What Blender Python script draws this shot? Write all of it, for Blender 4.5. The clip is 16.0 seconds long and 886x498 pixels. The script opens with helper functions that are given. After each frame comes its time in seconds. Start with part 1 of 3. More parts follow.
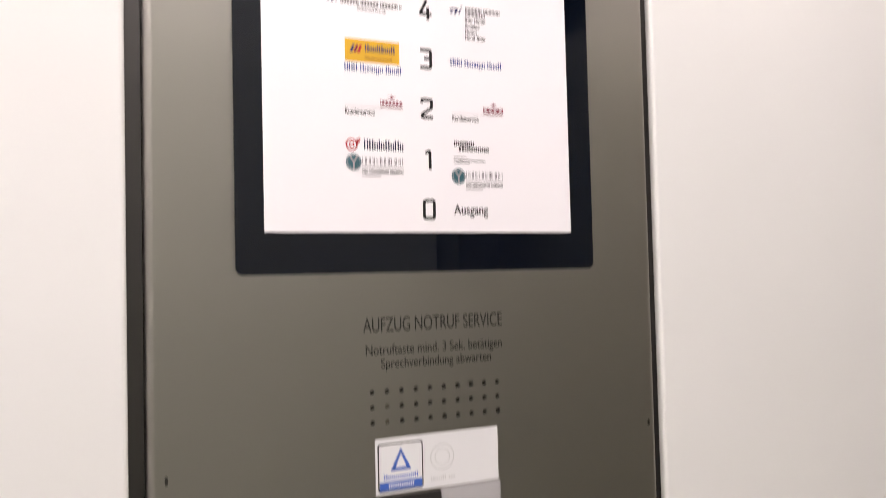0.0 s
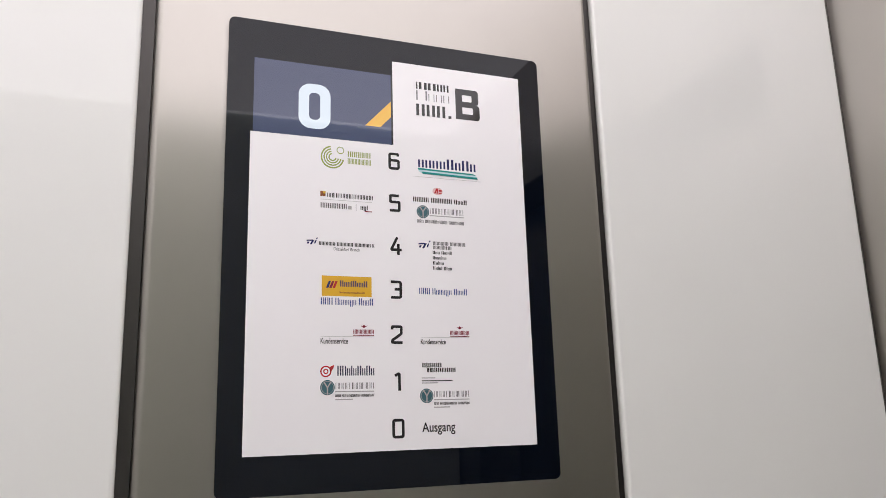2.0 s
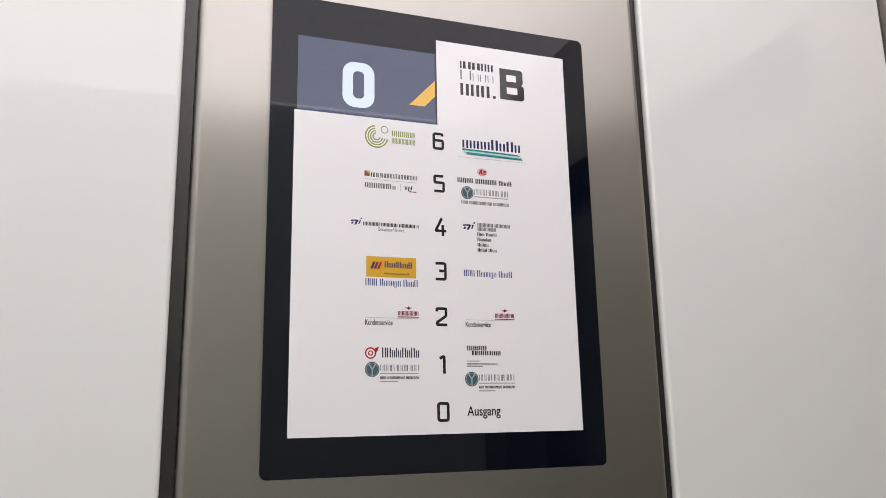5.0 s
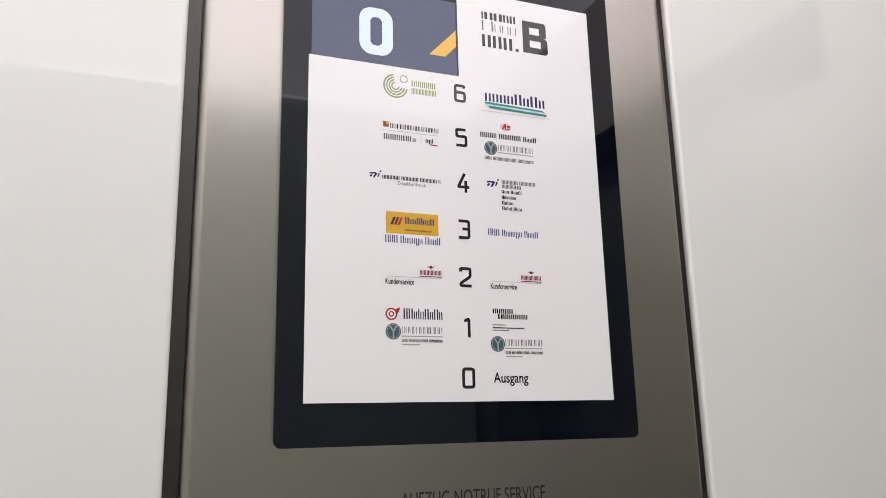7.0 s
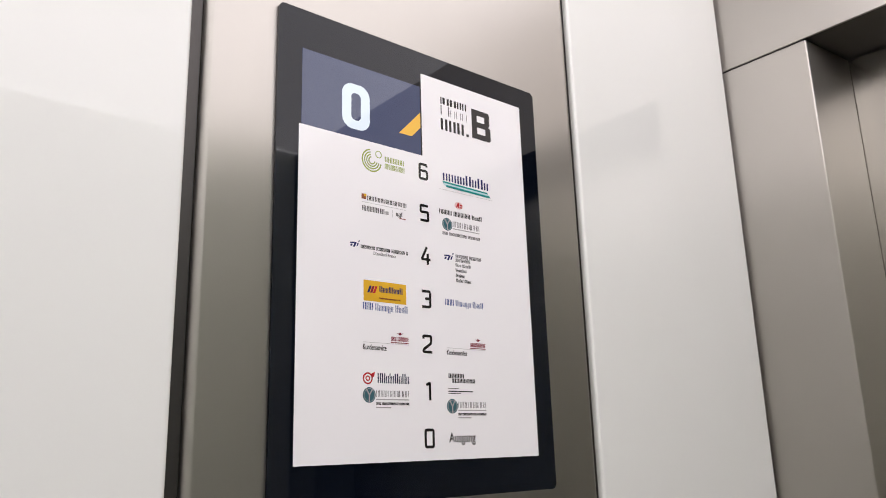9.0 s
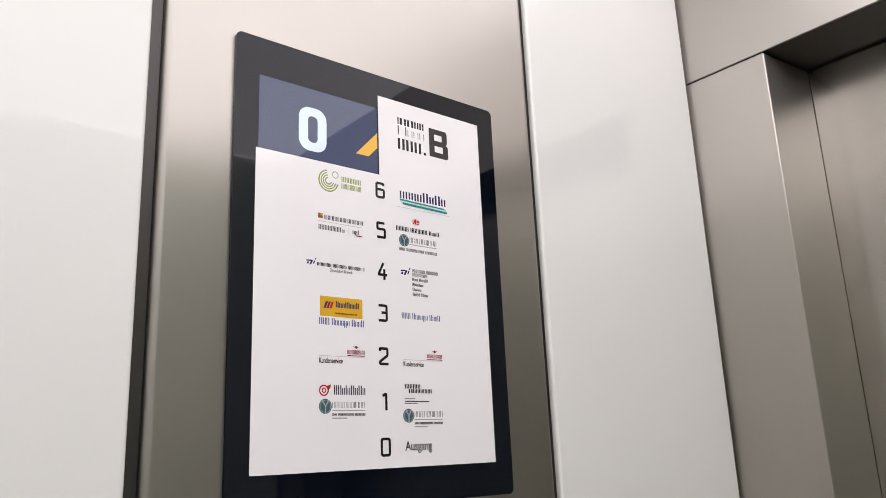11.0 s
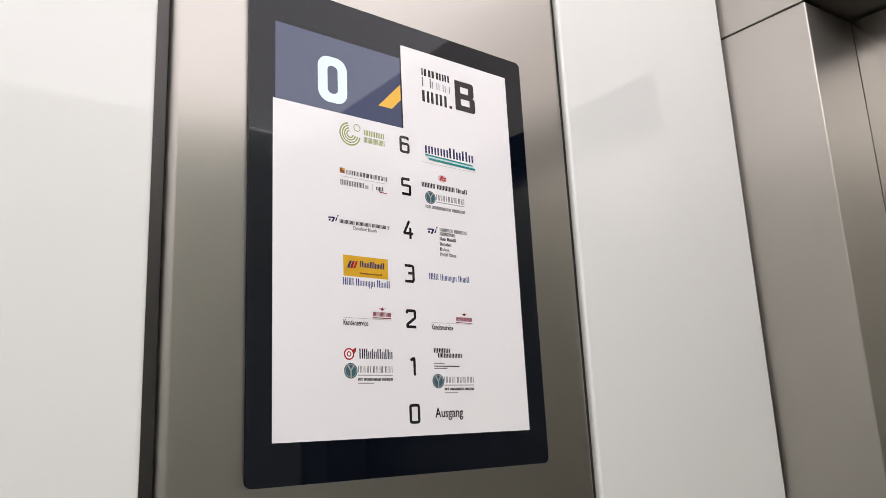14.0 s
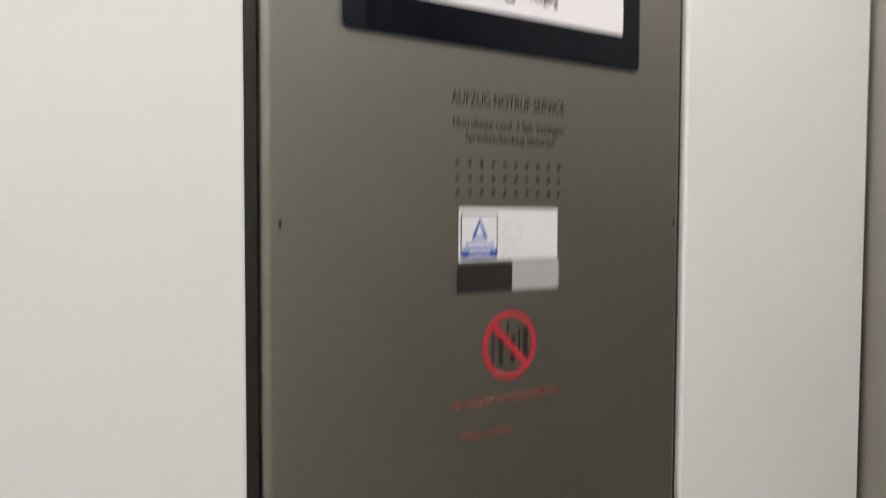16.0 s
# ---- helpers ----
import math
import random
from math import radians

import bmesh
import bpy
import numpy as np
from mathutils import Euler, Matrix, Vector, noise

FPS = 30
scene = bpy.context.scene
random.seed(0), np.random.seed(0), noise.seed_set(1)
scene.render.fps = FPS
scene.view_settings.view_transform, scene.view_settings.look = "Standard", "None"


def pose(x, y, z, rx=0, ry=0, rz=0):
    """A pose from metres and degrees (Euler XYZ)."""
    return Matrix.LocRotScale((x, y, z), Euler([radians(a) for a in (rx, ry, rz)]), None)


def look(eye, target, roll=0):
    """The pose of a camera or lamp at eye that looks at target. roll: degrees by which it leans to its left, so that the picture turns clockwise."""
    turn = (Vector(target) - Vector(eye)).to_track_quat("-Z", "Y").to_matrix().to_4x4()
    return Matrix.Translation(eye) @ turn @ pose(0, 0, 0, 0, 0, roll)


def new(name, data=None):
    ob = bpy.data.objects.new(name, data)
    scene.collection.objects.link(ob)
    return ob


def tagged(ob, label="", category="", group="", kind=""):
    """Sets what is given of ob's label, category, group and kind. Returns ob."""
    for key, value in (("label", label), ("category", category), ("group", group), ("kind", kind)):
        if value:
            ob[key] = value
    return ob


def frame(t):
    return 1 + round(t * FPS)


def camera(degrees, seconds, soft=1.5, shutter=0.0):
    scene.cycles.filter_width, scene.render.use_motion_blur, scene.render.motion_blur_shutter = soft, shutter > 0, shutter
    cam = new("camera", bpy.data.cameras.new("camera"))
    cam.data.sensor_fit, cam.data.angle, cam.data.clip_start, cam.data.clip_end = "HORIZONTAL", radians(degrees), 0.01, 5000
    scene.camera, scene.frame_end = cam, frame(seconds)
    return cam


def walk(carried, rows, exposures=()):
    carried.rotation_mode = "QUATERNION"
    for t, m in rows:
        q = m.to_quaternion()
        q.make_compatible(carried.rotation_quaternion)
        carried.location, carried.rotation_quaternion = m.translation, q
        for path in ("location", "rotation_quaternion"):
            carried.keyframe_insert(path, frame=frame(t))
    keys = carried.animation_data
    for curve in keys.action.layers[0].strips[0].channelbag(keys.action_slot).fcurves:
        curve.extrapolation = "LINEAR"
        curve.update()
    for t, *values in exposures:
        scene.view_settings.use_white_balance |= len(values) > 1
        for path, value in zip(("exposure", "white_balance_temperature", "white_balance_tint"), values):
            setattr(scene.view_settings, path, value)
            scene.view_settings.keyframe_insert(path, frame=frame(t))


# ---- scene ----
cam = camera(59.6, 16.0, soft=0.65, shutter=0.2)
PATH = [
    (0, (-0.281, -0.651, 1.416), (0.537, 1.173, 1.485), -1.4),
    (0.1, (-0.296, -0.654, 1.437), (0.553, 1.15, 1.597), -1.8),
    (0.2, (-0.299, -0.661, 1.451), (0.554, 1.133, 1.681), -2.0),
    (0.3, (-0.288, -0.672, 1.466), (0.536, 1.13, 1.739), -1.9),
    (0.5, (-0.272, -0.685, 1.481), (0.515, 1.121, 1.822), -1.9),
    (1, (-0.261, -0.691, 1.489), (0.502, 1.109, 1.91), -1.6),
    (1.5, (-0.248, -0.717, 1.487), (0.482, 1.093, 1.926), -1.6),
    (2, (-0.239, -0.752, 1.485), (0.464, 1.07, 1.914), -1.7),
    (2.5, (-0.234, -0.769, 1.48), (0.446, 1.062, 1.91), -1.6),
    (3, (-0.241, -0.774, 1.478), (0.432, 1.061, 1.903), -1.6),
    (3.5, (-0.25, -0.774, 1.484), (0.422, 1.064, 1.897), -1.4),
    (4, (-0.248, -0.764, 1.485), (0.409, 1.081, 1.887), -1.2),
    (6.3, (-0.277, -0.69, 1.456), (0.387, 1.14, 1.915), -1.1),
    (6.5, (-0.27, -0.687, 1.455), (0.389, 1.145, 1.916), -1.2),
    (7, (-0.283, -0.654, 1.434), (0.435, 1.158, 1.883), -1.4),
    (7.5, (-0.35, -0.588, 1.444), (0.542, 1.15, 1.872), -1.9),
    (8, (-0.414, -0.541, 1.455), (0.661, 1.087, 1.897), -1.8),
    (8.5, (-0.452, -0.565, 1.466), (0.724, 0.984, 1.932), -1.4),
    (9, (-0.491, -0.614, 1.47), (0.753, 0.873, 1.962), -1.7),
    (9.2, (-0.494, -0.631, 1.47), (0.76, 0.842, 1.977), -2.0),
    (11.3, (-0.468, -0.672, 1.472), (0.768, 0.819, 1.973), -2.7),
    (11.5, (-0.463, -0.671, 1.467), (0.763, 0.826, 1.972), -3.0),
    (12, (-0.461, -0.659, 1.463), (0.756, 0.848, 1.962), -3.0),
    (12.5, (-0.46, -0.642, 1.462), (0.758, 0.868, 1.946), -2.9),
    (13, (-0.457, -0.634, 1.462), (0.756, 0.885, 1.935), -2.8),
    (13.5, (-0.456, -0.623, 1.46), (0.756, 0.898, 1.927), -2.8),
    (14, (-0.453, -0.625, 1.46), (0.758, 0.9, 1.916), -2.8),
    (14.5, (-0.456, -0.632, 1.46), (0.756, 0.896, 1.9), -2.5),
    (15, (-0.464, -0.645, 1.46), (0.744, 0.893, 1.883), -2.3),
    (15.5, (-0.473, -0.648, 1.456), (0.729, 0.903, 1.841), -1.6),
    (15.7, (-0.483, -0.627, 1.415), (0.712, 0.952, 1.698), -0.9),
    (15.8, (-0.48, -0.616, 1.376), (0.691, 0.996, 1.55), -0.6),
    (15.9, (-0.477, -0.597, 1.325), (0.67, 1.041, 1.37), -0.3),
    (16, (-0.471, -0.578, 1.268), (0.653, 1.074, 1.175), 0.2),
]
walk(cam, [(t, look(eye, target, roll)) for t, eye, target, roll in PATH],
     exposures=[(0, 0.54, 6800, 19), (0.2, 0.34, 6650, 16), (0.5, 0.1, 6470, 14), (1, -0.02, 6450, 14), (3.5, -0.05, 6450, 14), (6.5, 0, 6450, 13), (8.5, 0.08, 6450, 13), (9, 0.08, 6470, 13), (12.5, 0.08, 6480, 13),
                (14, 0.1, 6480, 12), (15.6, 0.09, 6480, 12), (16, 0.35, 6550, 12)])

# ---- world and light ----
world = bpy.data.worlds.new("world")
scene.world = world
world.use_nodes = True
world.node_tree.nodes["Background"].inputs[0].default_value = (0.02, 0.02, 0.02, 1)
world.node_tree.nodes["Background"].inputs[1].default_value = 0.2
CEILING_GLOW = 2.20          # luminous ceiling

# ---- plan (metres) ----
COL_X0, COL_X1 = -0.2470, 0.2535        # steel column
STEEL_Y = 0.004                         # its face
GLASS_Y = 0.004                         # face of the white wall glass
GLASS_END = 0.6640                       # its end beside the front wall
FRONT_X = 0.6710                         # wall with the lift door
REAR_X = -1.05
BACK_Y = -1.50
CEIL_Z = 2.398
HEAD_Z = 2.0795
JAMB_Y = -0.136
DOOR_X = 0.803


# ---- materials ----
def principled(name, base, rough, metal=0.0, emit=None, power=0.0):
    m = bpy.data.materials.new(name)
    m.use_nodes = True
    b = m.node_tree.nodes["Principled BSDF"]
    b.inputs["Base Color"].default_value = (*base, 1)
    b.inputs["Roughness"].default_value = rough
    b.inputs["Metallic"].default_value = metal
    if emit:
        b.inputs["Emission Color"].default_value = (*emit, 1)
        b.inputs["Emission Strength"].default_value = power
    return m


def noise_chain(m, scale, stretch, detail=4.0):
    """Object-space noise, stretched per axis."""
    nt = m.node_tree
    co = nt.nodes.new("ShaderNodeTexCoord")
    mp = nt.nodes.new("ShaderNodeMapping")
    mp.inputs["Scale"].default_value = stretch
    nz = nt.nodes.new("ShaderNodeTexNoise")
    nz.inputs["Scale"].default_value = scale
    nz.inputs["Detail"].default_value = detail
    nt.links.new(co.outputs["Object"], mp.inputs["Vector"])
    nt.links.new(mp.outputs["Vector"], nz.inputs["Vector"])
    return nz.outputs["Fac"]


def ranged(m, fac, lo, hi, socket):
    nt = m.node_tree
    r = nt.nodes.new("ShaderNodeMapRange")
    r.inputs["From Min"].default_value, r.inputs["From Max"].default_value = 0.3, 0.7
    r.inputs["To Min"].default_value, r.inputs["To Max"].default_value = lo, hi
    nt.links.new(fac, r.inputs["Value"])
    nt.links.new(r.outputs["Result"], nt.nodes["Principled BSDF"].inputs[socket])


def tinted(m, fac, dark, light):
    nt = m.node_tree
    r = nt.nodes.new("ShaderNodeValToRGB")
    r.color_ramp.elements[0].position, r.color_ramp.elements[1].position = 0.3, 0.7
    r.color_ramp.elements[0].color, r.color_ramp.elements[1].color = (*dark, 1), (*light, 1)
    nt.links.new(fac, r.inputs["Fac"])
    nt.links.new(r.outputs["Color"], nt.nodes["Principled BSDF"].inputs["Base Color"])


def brushed(name, dark, light, r0, r1, stretch):
    m = principled(name, light, r0, 1.0)
    tinted(m, noise_chain(m, 3.0, (1, 1, 1), 3.0), dark, light)
    grain = noise_chain(m, 900.0, stretch, 3.0)
    ranged(m, grain, r0, r1, "Roughness")
    return m


STEEL = brushed("brushed_steel", (0.336, 0.318, 0.296), (0.358, 0.339, 0.314), 0.275, 0.285, (0.04, 1, 1))


def grained(m, way, amount=0.95):
    """Stretch the gloss across a level grain that runs along way."""
    nt = m.node_tree
    tan = nt.nodes.new("ShaderNodeCombineXYZ")
    tan.inputs["X"].default_value, tan.inputs["Y"].default_value = way
    nt.links.new(tan.outputs[0], nt.nodes["Principled BSDF"].inputs["Tangent"])
    nt.nodes["Principled BSDF"].inputs["Anisotropic"].default_value = amount


grained(STEEL, (1.0, 0.0))
STEEL_EDGE = brushed("brushed_steel_edge", (0.33, 0.315, 0.29), (0.37, 0.353, 0.325), 0.32, 0.36, (1, 1, 0.04))
STEEL_FRONT = brushed("brushed_steel_front", (0.418, 0.396, 0.364), (0.446, 0.423, 0.389), 0.285, 0.30, (1, 0.04, 1))
grained(STEEL_FRONT, (1.0, 1.0), 0.9)
# front steel again, with the shade under the header put into its colour
STEEL_SHADED = brushed("shaded_steel", (0.13, 0.12, 0.115), (0.15, 0.14, 0.132), 0.44, 0.46, (1, 1, 0.4))
STEEL_DARK = brushed("door_steel", (0.44, 0.42, 0.385), (0.47, 0.45, 0.41), 0.215, 0.225, (1, 1, 0.4))

GLASS_WHITE = principled("white_back_painted_glass", (0.79, 0.788, 0.77), 0.02)
tinted(GLASS_WHITE, noise_chain(GLASS_WHITE, 2.2, (1, 1, 1), 2.0), (0.808, 0.807, 0.789), (0.834, 0.832, 0.818))
GLASS_WHITE.node_tree.nodes["Principled BSDF"].inputs["IOR"].default_value = 1.52
ranged(GLASS_WHITE, noise_chain(GLASS_WHITE, 5.0, (1, 1, 1), 5.0), 0.0, 0.02, "Roughness")
GLASS_GREY = principled("grey_back_painted_glass", (0.66, 0.655, 0.63), 0.03)
tinted(GLASS_GREY, noise_chain(GLASS_GREY, 2.2, (1, 1, 1), 2.0), (0.625, 0.660, 0.600), (0.660, 0.695, 0.635))
GLASS_EDGE = principled("polished_glass_edge", (0.84, 0.835, 0.81), 0.12)

BLACK_GLASS = principled("black_glass", (0.002, 0.0035, 0.008), 0.02)
BLACK_GLASS.node_tree.nodes["Principled BSDF"].inputs["IOR"].default_value = 1.365
ranged(BLACK_GLASS, noise_chain(BLACK_GLASS, 9.0, (1, 1, 1), 6.0), 0.01, 0.045, "Roughness")
EDGE_METAL = principled("dark_anodised_edge", (0.05, 0.05, 0.055), 0.35, 0.6)
PRINT_WHITE = principled("white_print_under_glass", (0.93, 0.908, 0.935), 0.03)
ranged(PRINT_WHITE, noise_chain(PRINT_WHITE, 9.0, (1, 1, 1), 6.0), 0.015, 0.05, "Roughness")
LCD = principled("lcd_navy", (0.006, 0.008, 0.016), 0.03, 0.0, (0.018, 0.031, 0.088), 1.0)
LCD.node_tree.nodes["Principled BSDF"].inputs["IOR"].default_value = 1.60
LCD_WHITE = principled("lcd_white", (0.02, 0.02, 0.02), 0.03, 0.0, (0.72, 0.81, 0.88), 1.0)
LCD_YELLOW = principled("lcd_yellow", (0.02, 0.02, 0.02), 0.03, 0.0, (0.80, 0.44, 0.045), 1.0)
LCD_LINE = principled("lcd_rim", (0.008, 0.009, 0.013), 0.05)


def ink(name, c):
    return principled("ink_" + name, c, 0.05)


INK_BLACK = ink("black", (0.016, 0.014, 0.016))
INK_GREY = ink("grey", (0.16, 0.15, 0.16))
INK_PALE = ink("pale_grey", (0.42, 0.40, 0.41))
INK_FAINT = ink("faint_grey", (0.56, 0.54, 0.55))
INK_NAVY = ink("navy", (0.03, 0.035, 0.13))
INK_BLUE = ink("blue", (0.06, 0.10, 0.28))
INK_SLATE = ink("slate", (0.035, 0.045, 0.095))
INK_GREEN = ink("lime", (0.32, 0.38, 0.10))
INK_TEAL = ink("teal", (0.02, 0.28, 0.27))
INK_PETROL = ink("petrol", (0.055, 0.14, 0.17))
INK_YELLOW = ink("yellow", (0.75, 0.43, 0.03))
INK_RED = ink("red", (0.50, 0.03, 0.035))
INK_PINK = ink("pale_pink", (0.80, 0.55, 0.55))
INK_CYAN = ink("pale_cyan", (0.55, 0.76, 0.80))
INK_MAROON = ink("maroon", (0.24, 0.02, 0.045))
INK_BROWN = ink("brown", (0.30, 0.10, 0.04))

ENGRAVED = principled("engraved_black_fill", (0.012, 0.011, 0.010), 0.6)
HOLE_DARK = principled("hole_dark", (0.03, 0.026, 0.022), 0.8)
HOLE_DUSTY = principled("hole_dust", (0.16, 0.145, 0.12), 0.9)
GAP_SHEET = principled("joint_sheet", (0.064, 0.060, 0.058), 0.34, 1.0)
STICKER_WHITE = principled("sticker_vinyl", (0.80, 0.80, 0.81), 0.35)
ranged(STICKER_WHITE, noise_chain(STICKER_WHITE, 60.0, (1, 1, 1), 3.0), 0.3, 0.45, "Roughness")
STICKER_BLUE = principled("sticker_blue", (0.045, 0.13, 0.52), 0.35)
STICKER_GREY = principled("sticker_grey", (0.46, 0.45, 0.46), 0.4)
STICKER_PALE = principled("sticker_pale_grey", (0.62, 0.62, 0.62), 0.4)
STICKER_BLACK = principled("sticker_black", (0.014, 0.012, 0.011), 0.6)
SIGN_RED = principled("sign_red", (0.50, 0.03, 0.045), 0.35)
SIGN_RED_THIN = principled("sign_red_worn", (0.30, 0.07, 0.06), 0.45)

WALL_WHITE = principled("white_wall_laminate", (0.74, 0.735, 0.72), 0.3)
tinted(WALL_WHITE, noise_chain(WALL_WHITE, 3.0, (1, 1, 1), 4.0), (0.72, 0.715, 0.70), (0.77, 0.765, 0.75))
WALL_CORE = principled("cabin_sheet", (0.16, 0.155, 0.15), 0.5, 0.4)
FLOOR_STONE = principled("floor_stone", (0.045, 0.043, 0.042), 0.5)
tinted(FLOOR_STONE, noise_chain(FLOOR_STONE, 120.0, (1, 1, 1), 4.0), (0.66, 0.67, 0.53), (0.74, 0.75, 0.60))
CEILING_MAT = principled("ceiling_white_paint", (0.78, 0.77, 0.75), 0.5)
CEILING_LIGHT = principled("ceiling_diffuser", (0.8, 0.8, 0.8), 0.4, 0.0, (1.0, 0.958, 0.975), CEILING_GLOW)
CEILING_STRIP = principled("ceiling_edge_strip", (0.8, 0.8, 0.8), 0.4, 0.0, (1.0, 0.97, 0.98), CEILING_GLOW * 1.5)


# ---- mesh helpers ----
def link(name, bm, material, parent=None, label=""):
    me = bpy.data.meshes.new(name)
    bmesh.ops.recalc_face_normals(bm, faces=bm.faces)
    bm.to_mesh(me)
    bm.free()
    mats = material if isinstance(material, (list, tuple)) else [material]
    for mat in mats:
        me.materials.append(mat)
    ob = new(name, me)
    if parent is not None:
        ob.parent = parent
    if label:
        ob["label"] = label
    return ob


def part(name, bm, material, parent, label=""):
    return link(name, bm, material, parent, label)


def thing(name, label, category, group="", kind=""):
    e = new(name)
    return tagged(e, label, category, group, kind)


def box_bm(x0, x1, y0, y1, z0, z1, bevel=0.0, segments=2):
    bm = bmesh.new()
    bmesh.ops.create_cube(bm, size=1.0)
    bmesh.ops.scale(bm, vec=(x1 - x0, y1 - y0, z1 - z0), verts=bm.verts)
    bmesh.ops.translate(bm, vec=((x0 + x1) / 2, (y0 + y1) / 2, (z0 + z1) / 2), verts=bm.verts)
    if bevel:
        bmesh.ops.bevel(bm, geom=list(bm.edges), offset=bevel, segments=segments, profile=0.5, affect="EDGES")
    return bm


def prism(outline, y_front, y_back):
    """Solid with an outline in x, z between two depths."""
    bm = bmesh.new()
    f = [bm.verts.new((x, y_front, z)) for x, z in outline]
    b = [bm.verts.new((x, y_back, z)) for x, z in outline]
    n = len(outline)
    bm.faces.new(f)
    bm.faces.new(list(reversed(b)))
    for i in range(n):
        j = (i + 1) % n
        bm.faces.new((f[i], b[i], b[j], f[j]))
    return bm


def rounded(x0, x1, z0, z1, r, k=6, left=None):
    """Rectangle with rounded corners; left: another radius for the two at x0."""
    pts, q = [], r if left is None else left
    for cx, cz, a, c in ((x1 - r, z1 - r, 0, r), (x0 + q, z1 - q, 90, q), (x0 + q, z0 + q, 180, q), (x1 - r, z0 + r, 270, r)):
        for i in range(k + 1):
            t = radians(a + 90 * i / k)
            pts.append((cx + c * math.cos(t), cz + c * math.sin(t)))
    return pts


def loop_bm(outer, inner, y0, y1, bm=None):
    """A closed band between two outlines of as many points."""
    bm = bmesh.new() if bm is None else bm
    rows = [[bm.verts.new((x, y, z)) for (x, z), y in ((o, y0), (i, y0), (i, y1), (o, y1))] for o, i in zip(outer, inner)]
    for a, b in zip(rows, rows[1:] + rows[:1]):
        for i in range(4):
            bm.faces.new((a[i], a[(i + 1) % 4], b[(i + 1) % 4], b[i]))
    return bm


def stroke_bm(bm, run, width, fillet, closed, y0, y1):
    """A pen stroke of even width along a run of points, its corners rounded."""
    pts, n = [], len(run)
    for i, p in enumerate(run):
        p = Vector(p)
        if not closed and i in (0, n - 1):
            pts.append(p)
            continue
        a, b = Vector(run[i - 1]) - p, Vector(run[(i + 1) % n]) - p
        r = min(fillet, a.length * 0.48, b.length * 0.48)
        u, v = p + a.normalized() * r, p + b.normalized() * r
        for j in range(6):
            t = j / 5
            pts.append(u * (1 - t) ** 2 + p * (2 * t * (1 - t)) + v * t ** 2)
    m, rows = len(pts), []
    for i, p in enumerate(pts):
        before = pts[i - 1] if closed or i else p
        after = pts[(i + 1) % m] if closed or i < m - 1 else p
        d = (after - before).normalized()
        side = Vector((-d.y, d.x)) * width / 2
        rows.append([bm.verts.new((q.x, y, q.y)) for q, y in ((p + side, y0), (p - side, y0), (p - side, y1), (p + side, y1))])
    for a, b in zip(rows, rows[1:] + (rows[:1] if closed else [])):
        for i in range(4):
            bm.faces.new((a[i], a[(i + 1) % 4], b[(i + 1) % 4], b[i]))
    if not closed:
        bm.faces.new(rows[0])
        bm.faces.new(list(reversed(rows[-1])))
    return bm


def disc(cx, cz, r, k=28):
    return [(cx + r * math.cos(2 * math.pi * i / k), cz + r * math.sin(2 * math.pi * i / k)) for i in range(k)]


def arc_band(bm, cx, cz, r0, r1, a0, a1, y0, y1, k=28):
    """A curved band, a0 to a1 degrees, between two radii, added to bm."""
    rows = []
    for i in range(k + 1):
        t = radians(a0 + (a1 - a0) * i / k)
        c, s = math.cos(t), math.sin(t)
        rows.append([bm.verts.new((cx + r * c, y, cz + r * s)) for r, y in ((r0, y0), (r1, y0), (r1, y1), (r0, y1))])
    closed = abs(abs(a1 - a0) - 360) < 1e-6
    for a, b in zip(rows, rows[1:]):
        for i in range(4):
            bm.faces.new((a[i], a[(i + 1) % 4], b[(i + 1) % 4], b[i]))
    if not closed:
        bm.faces.new(rows[0])
        bm.faces.new(list(reversed(rows[-1])))
    else:
        bmesh.ops.remove_doubles(bm, verts=bm.verts, dist=1e-7)
    return bm


def add_prism(bm, outline, y0, y1):
    f = [bm.verts.new((x, y0, z)) for x, z in outline]
    b = [bm.verts.new((x, y1, z)) for x, z in outline]
    n = len(outline)
    bm.faces.new(f)
    bm.faces.new(list(reversed(b)))
    for i in range(n):
        j = (i + 1) % n
        bm.faces.new((f[i], b[i], b[j], f[j]))


def rect(x0, x1, z0, z1):
    return [(x0, z0), (x1, z0), (x1, z1), (x0, z1)]


def lettering(name, body, x0, x1, z0, z1, y_front, y_back, material, parent, bold=0.0, label=""):
    """Built-in font, stretched to fill the box in x and z."""
    cu = bpy.data.curves.new(name, "FONT")
    cu.body, cu.size, cu.offset, cu.resolution_u = body, 1.0, bold, 10
    cu.space_line = 0.85
    cu.align_x = "CENTER"
    tmp = bpy.data.objects.new(name, cu)
    scene.collection.objects.link(tmp)
    bpy.context.view_layer.update()
    me = bpy.data.meshes.new_from_object(tmp.evaluated_get(bpy.context.evaluated_depsgraph_get()))
    bpy.data.objects.remove(tmp)
    bpy.data.curves.remove(cu)
    co = np.array([v.co[:] for v in me.vertices])
    lo, hi = co.min(0), co.max(0)
    bm = bmesh.new()
    bm.from_mesh(me)
    bpy.data.meshes.remove(me)
    for f in bm.faces:
        f.smooth = False
    for v in bm.verts:
        u, w = (v.co.x - lo[0]) / (hi[0] - lo[0]), (v.co.y - lo[1]) / (hi[1] - lo[1])
        v.co = (x0 + u * (x1 - x0), y_front, z0 + w * (z1 - z0))
    made = bmesh.ops.extrude_face_region(bm, geom=list(bm.faces))
    bmesh.ops.translate(bm, vec=(0, y_back - y_front, 0), verts=[g for g in made["geom"] if isinstance(g, bmesh.types.BMVert)])
    return part(name, bm, material, parent, label)


